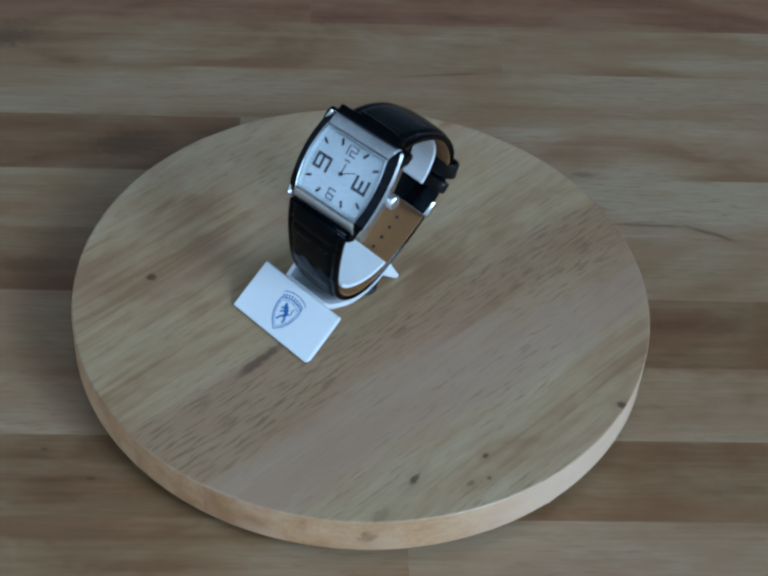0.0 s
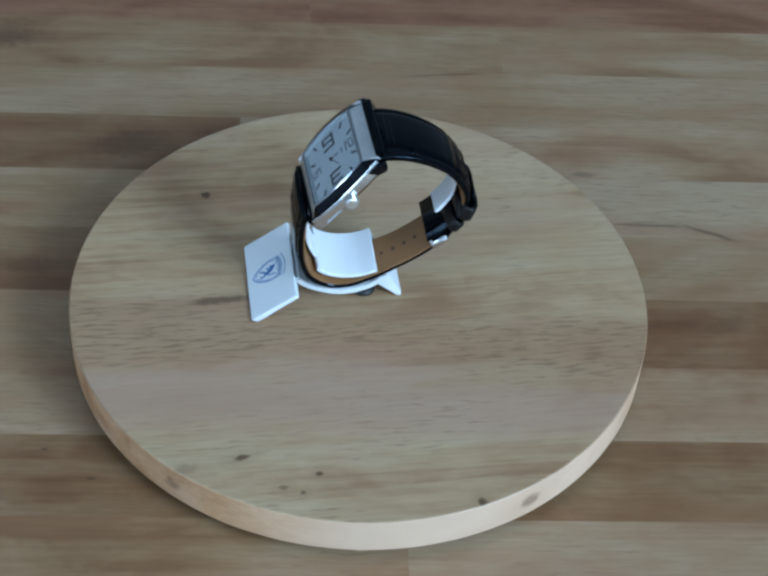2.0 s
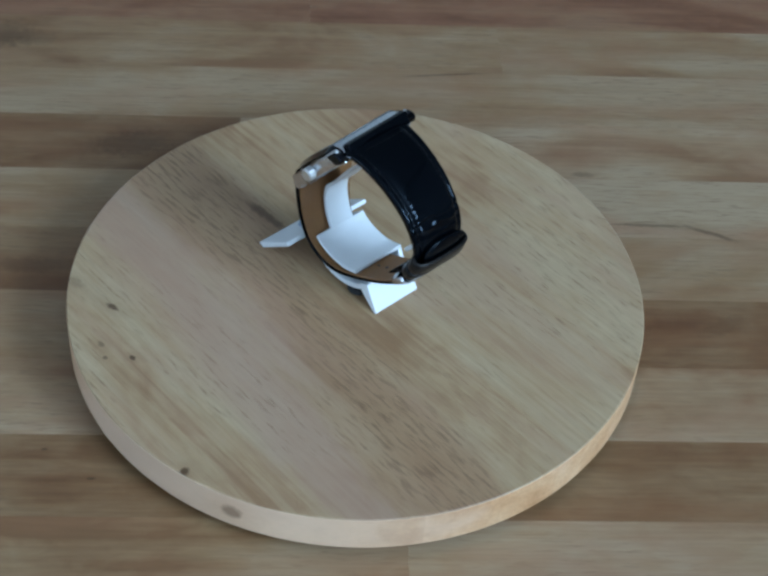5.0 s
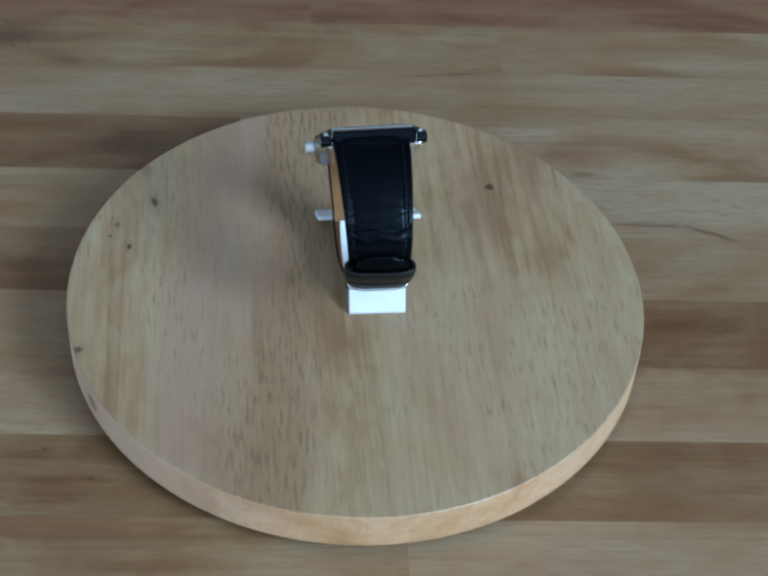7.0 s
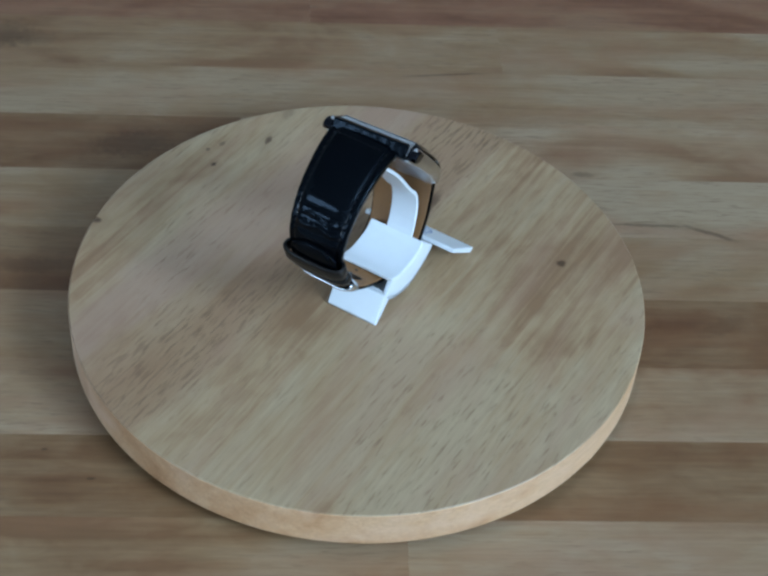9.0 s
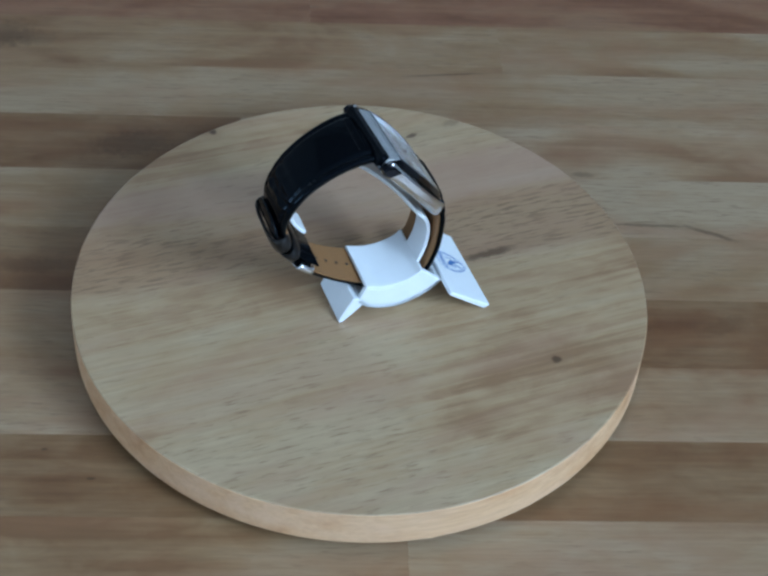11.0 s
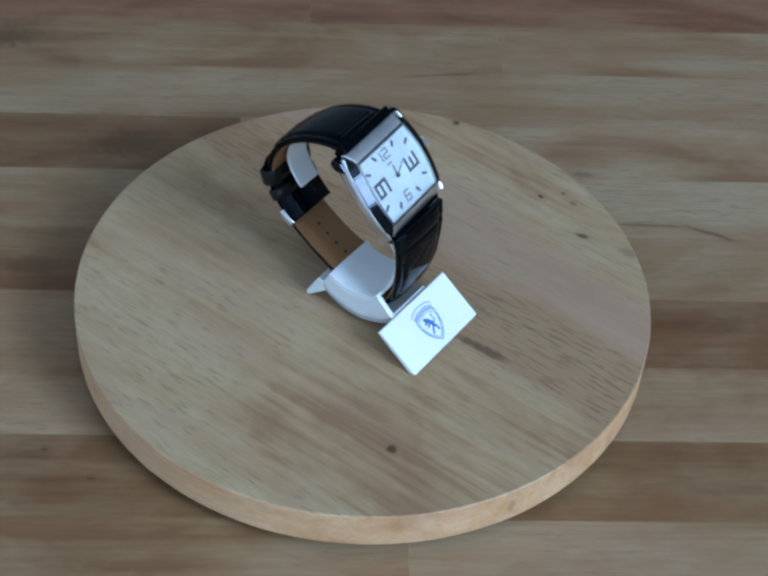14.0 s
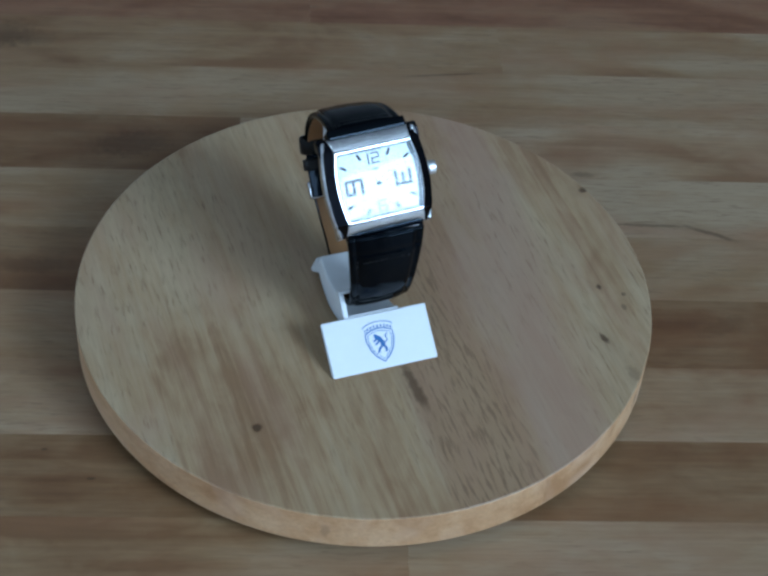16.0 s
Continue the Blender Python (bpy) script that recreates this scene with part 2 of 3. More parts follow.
def spline(points, n):
    """n points evenly along a smooth curve through the given 2D points."""
    P = [Vector(p) for p in points]
    P = [P[0] * 2 - P[1]] + P + [P[-1] * 2 - P[-2]]
    dense = []
    for a, b, c, d in zip(P, P[1:], P[2:], P[3:]):
        for i in range(24):
            t = i / 24
            dense.append(0.5 * ((2 * b) + (c - a) * t + (2 * a - 5 * b + 4 * c - d) * t * t + (3 * b - a - 3 * c + d) * t ** 3))
    dense.append(P[-2])
    acc = [0.0]
    for a, b in zip(dense, dense[1:]):
        acc.append(acc[-1] + (b - a).length)
    out, j = [], 0
    for i in range(n):
        s = acc[-1] * i / (n - 1)
        while j < len(acc) - 2 and acc[j + 1] < s:
            j += 1
        k = (s - acc[j]) / max(acc[j + 1] - acc[j], 1e-9)
        out.append(dense[j].lerp(dense[j + 1], min(max(k, 0), 1)))
    return out


def band(points, n, half, centre, section, thick=lambda s: 1.0, lean=lambda s: 0.0, wave=lambda u, s: 0.0):
    """A strip along a path in the y-z plane. half, centre: half width and middle over s = 0..1. section: (x share, height in m) round the profile,
    height outwards, to the left of the way."""
    path = spline(points, n)
    rings = []
    for i, p in enumerate(path):
        s = i / (n - 1)
        t = (path[min(i + 1, n - 1)] - path[max(i - 1, 0)]).normalized()
        nrm = Vector((-t.y, t.x))
        k = thick(s)
        rings.append([(centre(s) + half(s) * u, *(p + nrm * (h * k + wave(u, s) * (abs(h) > 0.0015)) + Vector((0, half(s) * u * lean(s))))) for u, h in section])
    return loft(rings)


MM = 0.001


def mm(points):
    return [(a * MM, b * MM) for a, b in points]


# ---- room ----
def room():
    x0, x1, y0, y1, z0, z1, th = -2.2, WIN_X, -2.5, 2.3, FLOOR_Z, 2.10, 0.12
    tagged(part("floor", box(x1 - x0, y1 - y0, th, pose((x0 + x1) / 2, (y0 + y1) / 2, z0 - th / 2)), FLOOR_TILE), "plain brown tiled floor under the table", "floor", kind="structure")
    tagged(part("ceiling", box(x1 - x0, y1 - y0, th, pose((x0 + x1) / 2, (y0 + y1) / 2, z1 + th / 2)), WALL_PAINT), "plain painted ceiling", "ceiling", kind="structure")
    zc, h = (z0 + z1) / 2, z1 - z0
    for name, sx, sy, px, py in (("wall_north", x1 - x0, th, (x0 + x1) / 2, y1 + th / 2), ("wall_south", x1 - x0, th, (x0 + x1) / 2, y0 - th / 2)):
        tagged(part(name, box(sx, sy, h, pose(px, py, zc)), WALL_PAINT), "plain painted wall of the room", "wall", kind="structure")
    # east and west walls round their windows' openings
    for name, label, win_name, wx, sg, wy, wz, ww, wh in (("wall_east", "plain painted wall with a high window", "window_1", x1, 1, WIN_Y, WIN_Z, WIN_W, WIN_H),
                                                          ("wall_west", "plain painted wall with a low window", "window_2", x0, -1, WEST_Y, WEST_Z, WEST_W, WEST_H)):
        ya, yb, za, zb = wy - ww / 2, wy + ww / 2, wz - wh / 2, wz + wh / 2
        cells = ((y0, ya, z0, z1), (yb, y1, z0, z1), (ya, yb, z0, za), (ya, yb, zb, z1))
        bm = fused([box(th, b - a, d - c, pose(wx + sg * th / 2, (a + b) / 2, (c + d) / 2)) for a, b, c, d in cells])
        tagged(part(name, bm, WALL_PAINT), label, "wall", kind="structure")
        win = tagged(new(win_name), "window with a white frame", "window", kind="structure")
        win.matrix_world = pose(wx + sg * 0.09, wy, wz)
        for sy, sz, py, pz in ((ww, 0.04, 0, wh / 2 - 0.02), (ww, 0.04, 0, -wh / 2 + 0.02), (0.04, wh - 0.08, ww / 2 - 0.02, 0), (0.04, wh - 0.08, -ww / 2 + 0.02, 0)):
            part("window_frame", box(0.03, sy, sz, pose(0, py, pz), 0.003), WHITE, win)


# ---- table of glued staves ----
STAVE_W = 0.0362
TURN = 4.5


def table():
    top = new("table_top")
    top.matrix_world = pose(0, 0, TABLE_Z, 0, 0, TURN)
    tagged(top, "table top glued from light and brown rubberwood staves", "table", kind="structure")
    part("apron", box(1.30, 0.75, 0.016, pose(0, 0.1, -0.0285), 0.002), STAVE_TAN, top)
    for x in (-0.58, 0.58):
        for y in (-0.20, 0.40):
            part("leg", box(0.06, 0.06, 0.7135, pose(x, y, -0.03651 - 0.7135 / 2), 0.003), STAVE_TAN, top)
    L, T, B, R = STAVE_LIGHT, STAVE_TAN, STAVE_BROWN, STAVE_RED
    # rows from near to far: joints along the row and the wood of each piece
    # left pieces run browner: partly stave tone, partly light falling off that way
    rows = {-7: ((-0.1, 0.3), (T, L, T)), -6: ((0.02,), (L, T)), -5: ((-0.03, 0.25), (B, T, L)), -4: ((0.015, 0.24), (T, L, T)),
            -3: ((0.005, 0.27), (B, B, L)), -2: ((-0.02, 0.30), (L, L, B)), -1: ((-0.28, 0.03), (L, T, B)), 0: ((-0.015,), (B, T)),
            1: ((0.0, 0.29), (T, L, T)), 2: ((-0.050, 0.26), (B, L, L)), 3: ((-0.33, 0.25), (B, T, T)), 4: ((0.0686,), (T, T)),
            5: ((-0.02,), (R, R)), 6: ((0.08,), (R, T)), 7: ((-0.1,), (B, T))}
    rnd = random.Random(4)
    for k in range(-12, 12):
        joints, woods = rows.get(k, ((rnd.uniform(-0.2, 0.2),), (rnd.choice((L, T)), rnd.choice((L, T, B)))))
        xs = [-0.65, *joints, 0.65]
        for a, b, w in zip(xs, xs[1:], woods):
            part("stave", box(b - a - 0.00002, STAVE_W - 0.00002, 0.020, pose((a + b) / 2, 0.0161 + STAVE_W * (k + 0.5), -0.010 - rnd.uniform(0, 0.00004))), w, top)


# ---- round board ----
BOARD_R = 0.10785
BOARD_AT = (0.0014, -0.0005)


def round_board():
    board = tagged(new("round_board"), "round pale rubberwood turntable board with dark knots", "turntable")
    R, T = BOARD_R, BOARD_T
    prof = [(R - 0.0012, -T), (R - 0.0003, -T + 0.0004), (R, -T + 0.0012), (R, -0.0006), (R - 0.00008, -0.0003), (R - 0.0003, -0.00008), (R - 0.0006, 0.0)]
    cuts = [-R, -0.0490, -0.0210, 0.0090, 0.0420, 0.0730, R]
    cross = Matrix.Translation((*BOARD_AT, 0)) @ Matrix.Rotation(radians(-6.5), 4, "Z")
    for i, (a, b) in enumerate(zip(cuts, cuts[1:])):
        secs = []
        n = 34
        for j in range(n + 1):
            if a == -R:
                s = b - (b - a) * math.cos(math.pi / 2 * j / n)
            elif b == R:
                s = a + (b - a) * math.sin(math.pi / 2 * j / n)
            else:
                s = a + (b - a) * j / n
            s = max(min(s, R - 0.0001), -R + 0.0001)
            ys = [(math.sqrt(max(r * r - s * s, 1e-9)), z) for r, z in prof]
            secs.append([(s, y, z) for y, z in ys] + [(s, -y, z) for y, z in reversed(ys)])
        bm = loft(secs)
        bm.transform(cross)
        bmesh.ops.remove_doubles(bm, verts=bm.verts[:], dist=1e-6)
        ob = part("plank", bm, BOARD_WOOD, board)
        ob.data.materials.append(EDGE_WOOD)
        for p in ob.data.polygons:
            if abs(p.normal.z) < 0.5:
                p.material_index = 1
    bm = bmesh.new()
    bmesh.ops.create_cone(bm, cap_ends=True, segments=64, radius1=0.055, radius2=0.055, depth=-TABLE_Z - BOARD_T,
                          matrix=Matrix.Translation((0, 0, (TABLE_Z - BOARD_T) / 2)))
    part("bearing", bm, MATT_BLACK, board, "black turntable bearing under the board")
    return board


# ---- display stand ----
SX0, SX1 = -15.3, 5.6


def flat_section(t):
    return [(-1, 0), (1, 0), (1, t), (-1, t)]


def bevelled(ob, w, seg=2):
    m = ob.modifiers.new("edge", "BEVEL")
    m.width, m.segments, m.limit_method, m.angle_limit = w, seg, "ANGLE", radians(40)
    return ob


CRADLE = mm([(-25.6, 10.6), (-23.0, 7.8), (-18, 5.0), (-11, 2.6), (-4, 2.6), (3, 5.0), (7.4, 8.4)])


def display_stand():
    st = tagged(new("watch_display_stand"), "white plastic watch display stand with a front tag", "display stand")
    hw, cx = (SX1 - SX0) / 2 * MM, (SX1 + SX0) / 2 * MM
    bevelled(part("cradle", band(CRADLE, 30, lambda s: hw, lambda s: cx, flat_section(0.0022)), WHITE, st), 0.0004)
    # foot at the back, from the cradle down to the board
    f = [(4.8, 7.0), (7.0, 10.6), (8.8, 11.2), (14.4, 1.2), (14.2, 0.0), (12.9, 0.0)]
    bevelled(part("foot", loft([[(x * MM, y * MM, z * MM) for y, z in f] for x in (SX0, SX1)]), WHITE, st), 0.0004)
    # tag
    a, b = Vector((0, -25.9, 12.9)), Vector((0, -42.5, 1.0))
    nrm = Vector((0, -0.62, 0.78))
    ring = [a, b, b - nrm * 1.8 + Vector((0, 1.6, 0.4)), a - nrm * 1.8]
    tag = bevelled(part("tag", loft([[(x * MM, v.y * MM, v.z * MM) for v in ring] for x in (-24.4, 15.1)]), WHITE, st, "white tag with a blue shield emblem"), 0.0005)
    emblem(tag, a, b)
    # closed side wall between cradle and inner plate
    lo = spline(CRADLE, 20)
    hi = spline(PLATE, 20)
    ring = [(p.x, p.y) for p in lo] + [(p.x, p.y) for p in reversed(hi)]
    bevelled(part("side_wall", loft([[(x * MM, y, z) for y, z in ring] for x in (SX0, SX0 + 2.0)]), WHITE, st), 0.0004)
    bevelled(part("inner_plate", band(PLATE, 24, lambda s: 0.0114, lambda s: -0.0039, flat_section(0.0014)), WHITE, st), 0.0004)
    bevelled(part("spring_clip", band(CLIP, 60, lambda s: (5.5 - 0.5 * s) * MM, lambda s: (-5.0 + 4.0 * s) * MM, flat_section(0.0014)), WHITE, st, "curved white plastic clip inside the strap"), 0.0004)
    # small flattened black blob between cradle and board
    bm = bmesh.new()
    bmesh.ops.create_uvsphere(bm, u_segments=20, v_segments=10, radius=1.0, matrix=pose(1.2 * MM, 0.5 * MM, 1.7 * MM) @ Matrix.Diagonal((0.0050, 0.0046, 0.0019, 1)))
    part("black_blob", bm, MATT_BLACK, st, "small black blob under the stand", True)
    return st


PLATE = mm([(-18.2, 17.4), (-15.0, 14.8), (-9.0, 12.9), (-2.0, 12.8), (4.6, 14.8)])
CLIP = mm([(-11, 14.3), (-15.8, 16.6), (-18.9, 22.4), (-20.4, 30.0), (-19.4, 36.4), (-15.6, 41.0), (-6.8, 53.4), (2.0, 63.0), (8.6, 68.4), (14, 69.4),
           (21, 66.4), (26.6, 60.8), (29.8, 54.0), (29.6, 48.5), (26.6, 43.0), (24.2, 40.4)])


def stroke(points, width, lift=0.0):
    """A printed line of even width in the x-y plane."""
    bm = bmesh.new()
    P = [Vector((*p, lift)) for p in points]
    L, Rr = [], []
    for i, p in enumerate(P):
        t = (P[min(i + 1, len(P) - 1)] - P[max(i - 1, 0)]).normalized()
        n = Vector((-t.y, t.x, 0)) * width / 2
        L.append(bm.verts.new(p + n))
        Rr.append(bm.verts.new(p - n))
    for i in range(len(P) - 1):
        bm.faces.new((L[i], L[i + 1], Rr[i + 1], Rr[i]))
    return bm


def fused(bms):
    out = bmesh.new()
    for b in bms:
        me = bpy.data.meshes.new("t")
        b.to_mesh(me)
        b.free()
        out.from_mesh(me)
        bpy.data.meshes.remove(me)
    return out


def solid(bm, depth):
    r = bmesh.ops.extrude_face_region(bm, geom=bm.faces[:])
    bmesh.ops.translate(bm, verts=[v for v in r["geom"] if isinstance(v, bmesh.types.BMVert)], vec=(0, 0, depth))
    return bm


def emblem(tag, a, b):
    up = (a - b).normalized()
    right = Vector((1, 0, 0))
    nrm = right.cross(up)
    c = (a + b) / 2 + Vector((-4.4, 0, 0)) + up * 0.35 + nrm * 0.02
    m = Matrix((right, up, nrm)).transposed().to_4x4()
    m.translation = c * MM
    sh = [(-4.6, 2.6), (-2.4, 3.5), (0, 3.9), (2.4, 3.5), (4.6, 2.6), (4.7, 0.2), (3.9, -2.8), (2.2, -5.4), (0, -7.2), (-2.2, -5.4), (-3.9, -2.8), (-4.7, 0.2), (-4.6, 2.6)]
    arc = lambda r, y, k: [(r * math.sin(t), y + k * math.cos(t)) for t in np.linspace(-1.0, 1.0, 13)]
    lines = [stroke(mm(sh), 0.00042), stroke(mm([(x * 0.84, y * 0.84 - 0.2) for x, y in sh]), 0.00022), stroke(mm(arc(6.2, 2.8, 3.3)), 0.00028)]
    # lettering too small to read: a row of bars under the arc
    for q in np.linspace(-0.82, 0.82, 9):
        lines.append(stroke(mm([(r * math.sin(q), 1.4 + k * math.cos(q)) for r, k in ((5.6, 2.7), (6.2, 3.7))]), 0.00055))
    # a rampant beast as a plain figure of strokes
    fig = [([(-1.4, 1.2), (-0.2, 0.4), (0.5, -0.8), (0.6, -2.0)], 1.5), ([(-1.9, 1.5), (-1.0, 1.5)], 1.1), ([(-0.6, 0.4), (-2.4, -0.1)], 0.6), ([(-0.2, -0.2), (-1.9, -1.4)], 0.6),
           ([(0.5, -1.8), (-0.8, -2.8), (-1.4, -4.2)], 0.7), ([(0.7, -1.8), (1.5, -3.0), (1.2, -4.2)], 0.8), ([(0.9, -1.4), (2.3, -0.4), (1.9, 1.0), (2.6, 1.8)], 0.45)]
    lines += [stroke(mm(p), w * MM) for p, w in fig]
    bm = solid(fused(lines), 0.00003)
    bm.transform(Matrix.Diagonal((1.1, 1.1, 1, 1)))
    bm.transform(m)
    part("emblem", bm, BLUE, tag, "printed blue shield emblem")


# ---- wristwatch ----
CASE_C = Vector((-0.5, -13.3, 64.0))
YAW = 3.0
E_UP = Vector((0, 0.640, 0.768))
N_OUT = Vector((0, -0.768, 0.640))
CASE_M = Matrix((Vector((1, 0, 0)), E_UP, N_OUT)).transposed().to_4x4()
CASE_M = Matrix.Translation(CASE_C * MM) @ Matrix.Rotation(radians(YAW), 4, "Z") @ CASE_M
STRAP_TOP = [(0.97, 0.0019), (0.86, 0.0021), (0.80, 0.0016), (0.76, 0.0024), (0.68, 0.0027), (0.6, 0.0028), (0.5, 0.0029), (0.4, 0.00296), (0.3, 0.0030), (0.2, 0.00304), (0.1, 0.00308)]
STRAP_SECTION = [(-1.0, 0.0), (1.0, 0.0), (1.0, 0.0014), *STRAP_TOP, (0, 0.0031), *[(-u, h) for u, h in reversed(STRAP_TOP)], (-1.0, 0.0014)]
LINE_SECTION = [(-0.94, -0.0006), (0.94, -0.0006), (0.94, 0.0001), (-0.94, 0.0001)]
UPPER = mm([(1.0, 72.9), (6.5, 72.8), (13.0, 71.2), (20.2, 67.8), (26.8, 62.8), (31.4, 56.6), (33.8, 50.0), (33.4, 44.0), (30.4, 38.2), (26.0, 33.2), (21.8, 29.6)])
LOWER = mm([(-22.0, 48.5), (-23.2, 42.0), (-23.4, 33.0), (-22.6, 24.0), (-19.6, 15.8), (-13.2, 11.0), (-5.5, 10.3), (3.2, 13.2), (12.2, 17.4), (20.0, 22.4), (25.8, 27.2), (30.4, 32.6),
            (33.8, 38.0), (36.2, 44.0), (36.9, 48.0), (36.4, 51.5)])


def front(e):
    """Height of the curved case front, in mm, over its length."""
    return -0.2 - 1.9 * (abs(e) / 17.0) ** 2.2


def side_half(e):
    return 19.3 - 2.1 * (abs(e) / 16.6) ** 2


def glass_half(e):
    return 15.0 - 1.6 * (e / 12.0) ** 2


def wristwatch():
    w = tagged(new("wristwatch"), "square steel wristwatch with white dial and black leather strap", "watch")
    # case: curved body, section by section along its length
    secs = []
    for e in np.linspace(-16.6, 16.6, 25):
        hwid = side_half(e)
        f = front(e) - 1.5
        back = -7.2 - 0.9 * (abs(e) / 16.6) ** 2
        ring = [(-hwid + 1.6, back), (hwid - 1.6, back), (hwid, back + 2.2), (hwid - 0.1, -2.9), (hwid - 0.8, -1.9), (min(hwid - 2.2, 15.6), f - 0.3), (-min(hwid - 2.2, 15.6), f - 0.3), (-hwid + 0.8, -1.9), (-hwid + 0.1, -2.9), (-hwid, back + 2.2)]
        secs.append([(u * MM, e * MM, n * MM) for u, n in ring])
    bm = loft(secs)
    bm.transform(CASE_M)
    case = bevelled(part("case", bm, CASE_STEEL, w, "polished steel case with curved sides"), 0.0004)
    # bezel ring: outer edge of the case, falling away to the sides
    def ring_pts(fn):
        out = []
        N = 20
        for i in range(N):
            out.append((1, -1 + 2 * i / N))
        for i in range(N):
            out.append((1 - 2 * i / N, 1))
        for i in range(N):
            out.append((-1, 1 - 2 * i / N))
        for i in range(N):
            out.append((-1 + 2 * i / N, -1))
        return [fn(a, b) for a, b in out]
    def g_in(a, b):
        e = 11.9 * b
        return (glass_half(e) * a * MM, e * MM, (front(e) * 0.5 + 0.5) * MM)
    def g_lip(a, b):
        e = 12.3 * b
        return ((glass_half(e) + 0.4) * a * MM, e * MM, (front(e) * 0.5 + 0.55) * MM)
    def g_out(a, b):
        e = 12.8 * b
        return ((glass_half(e) + 0.9) * a * MM, e * MM, (front(e) * 0.5 + 0.15) * MM)
    def g_low(a, b):
        e = 12.8 * b
        return ((glass_half(e) + 0.9) * a * MM, e * MM, (front(e) - 1.8) * MM)
    def g_lowin(a, b):
        e = 11.9 * b
        return (glass_half(e) * a * MM, e * MM, -3.4 * MM)
    bm = loft([ring_pts(fn) for fn in (g_lowin, g_in, g_lip, g_out, g_low)], closed=True)
    bm.transform(CASE_M)
    part("glass_rim", bm, RIM_STEEL, w, "bright polished rim round the glass")
    for sg, reach in ((1, 17.2), (-1, 16.3)):
        secs = []
        for k in np.linspace(0, 1, 7):
            e = 12.7 + (reach - 12.7) * k
            h = 14.3 + 0.5 * k
            top = (front(12.8) * 0.5 + 0.1) * (1 - k) + (front(reach) - 0.9) * k + 0.35 * math.sin(math.pi * k)
            ring = [(-h, top - 1.4), (-h + 0.5, top - 0.15), (-h + 1.4, top), (h - 1.4, top), (h - 0.5, top - 0.15), (h, top - 1.4), (h, top - 3.2), (-h, top - 3.2)]
            secs.append([(u * MM, sg * e * MM, n * MM) for u, n in ring])
        bm = loft(secs)
        bm.transform(CASE_M)
        part("end_plate", bm, BRUSHED, w, "satin steel end of the case")
    # polished facets at both sides of the glass; colour holds their dark reflection
    for sg in (-1, 1):
        secs = []
        for e in np.linspace(-16.8, 16.8, 29):
            ei = max(min(e, 12.3), -12.3)
            k = abs(e - ei) / 4.5
            xi, xo = glass_half(ei) + 0.8 + 0.5 * k, side_half(e) - 0.6
            zi = (front(ei) * 0.5 + 0.3) * (1 - k) + (front(e) - 1.6) * k
            zo = zi - 0.42 * (xo - xi)
            secs.append([(sg * xi * MM, e * MM, zi * MM), (sg * xo * MM, e * MM, zo * MM), (sg * (xo - 0.6) * MM, e * MM, (zo - 0.6) * MM), (sg * (xi - 0.1) * MM, e * MM, (zi - 1.2) * MM)])
        bm = loft(secs)
        bm.transform(CASE_M)
        part("side_facet", bm, DARK_REFLECTION_STEEL, w, "mirror-polished side facet with its dark reflection coloured in")
    # dial, curved along its length, with its print
    def sheet(level, grow, th):
        secs = []
        for e in np.linspace(-11.8 - grow, 11.8 + grow, 17):
            h = glass_half(e) + grow
            z = front(e) * 0.5 + level
            secs.append([(-h * MM, e * MM, (z - th) * MM), (h * MM, e * MM, (z - th) * MM), (h * MM, e * MM, z * MM), (-h * MM, e * MM, z * MM)])
        return loft(secs)
    def on_dial(bm, lift=0.0):
        for v in bm.verts:
            v.co.z += (front(v.co.y * 1000) * 0.5 - 1.2) * MM + lift
        bm.transform(CASE_M)
        return bm
    bm = sheet(-1.2, 0.0, 0.6)
    bm.transform(CASE_M)
    dial = part("dial", bm, DIAL, w, "silver-white dial with black numerals")
    def figure(x, y, lines, wide, turn, mat, label):
        bars = []
        for ln in lines:
            for (ax, ay), (bx, by) in zip(ln, ln[1:]):
                bars.append(box((abs(ax - bx) + wide) * MM, (abs(ay - by) + wide) * MM, 0.12 * MM, pose((ax + bx) / 2 * MM, (ay + by) / 2 * MM, 0.06 * MM)))
        bm = fused(bars)
        bm.transform(pose(x * MM, y * MM, 0, 0, 0, turn))
        part("numeral", on_dial(bm), mat, dial, label)
    figure(-0.2, 8.3, ([(-1.9, 1.7), (-1.9, -1.7)], [(-0.6, 1.7), (1.9, 1.7), (1.9, 0), (-0.6, 0), (-0.6, -1.7), (1.9, -1.7)]), 0.55, 0, NUMERAL, "thin square grey numeral")
    figure(-0.2, -8.4, ([(1.3, 1.8), (-1.3, 1.8), (-1.3, -1.8), (1.3, -1.8), (1.3, 0), (-1.3, 0)],), 0.55, 0, NUMERAL, "thin square grey numeral")
    # the large square nine and three, their feet turned to the middle
    figure(-9.0, -0.3, ([(-2.3, -2.8), (2.3, -2.8), (2.3, 2.8), (-2.3, 2.8), (-2.3, 0.2), (2.3, 0.2)],), 1.1, 90, INK, "large square dark numeral")
    figure(9.0, -0.2, ([(-2.2, 2.6), (2.2, 2.6), (2.2, -2.6), (-2.2, -2.6)], [(-1.3, 0), (2.2, 0)]), 1.1, -90, INK, "large square dark numeral")
    for ang in (30, 60, 120, 150, 210, 240, 300, 330):
        s, c = math.sin(radians(ang)), math.cos(radians(ang))
        k = min(11.6 / max(abs(s), 1e-6), 9.4 / max(abs(c), 1e-6))
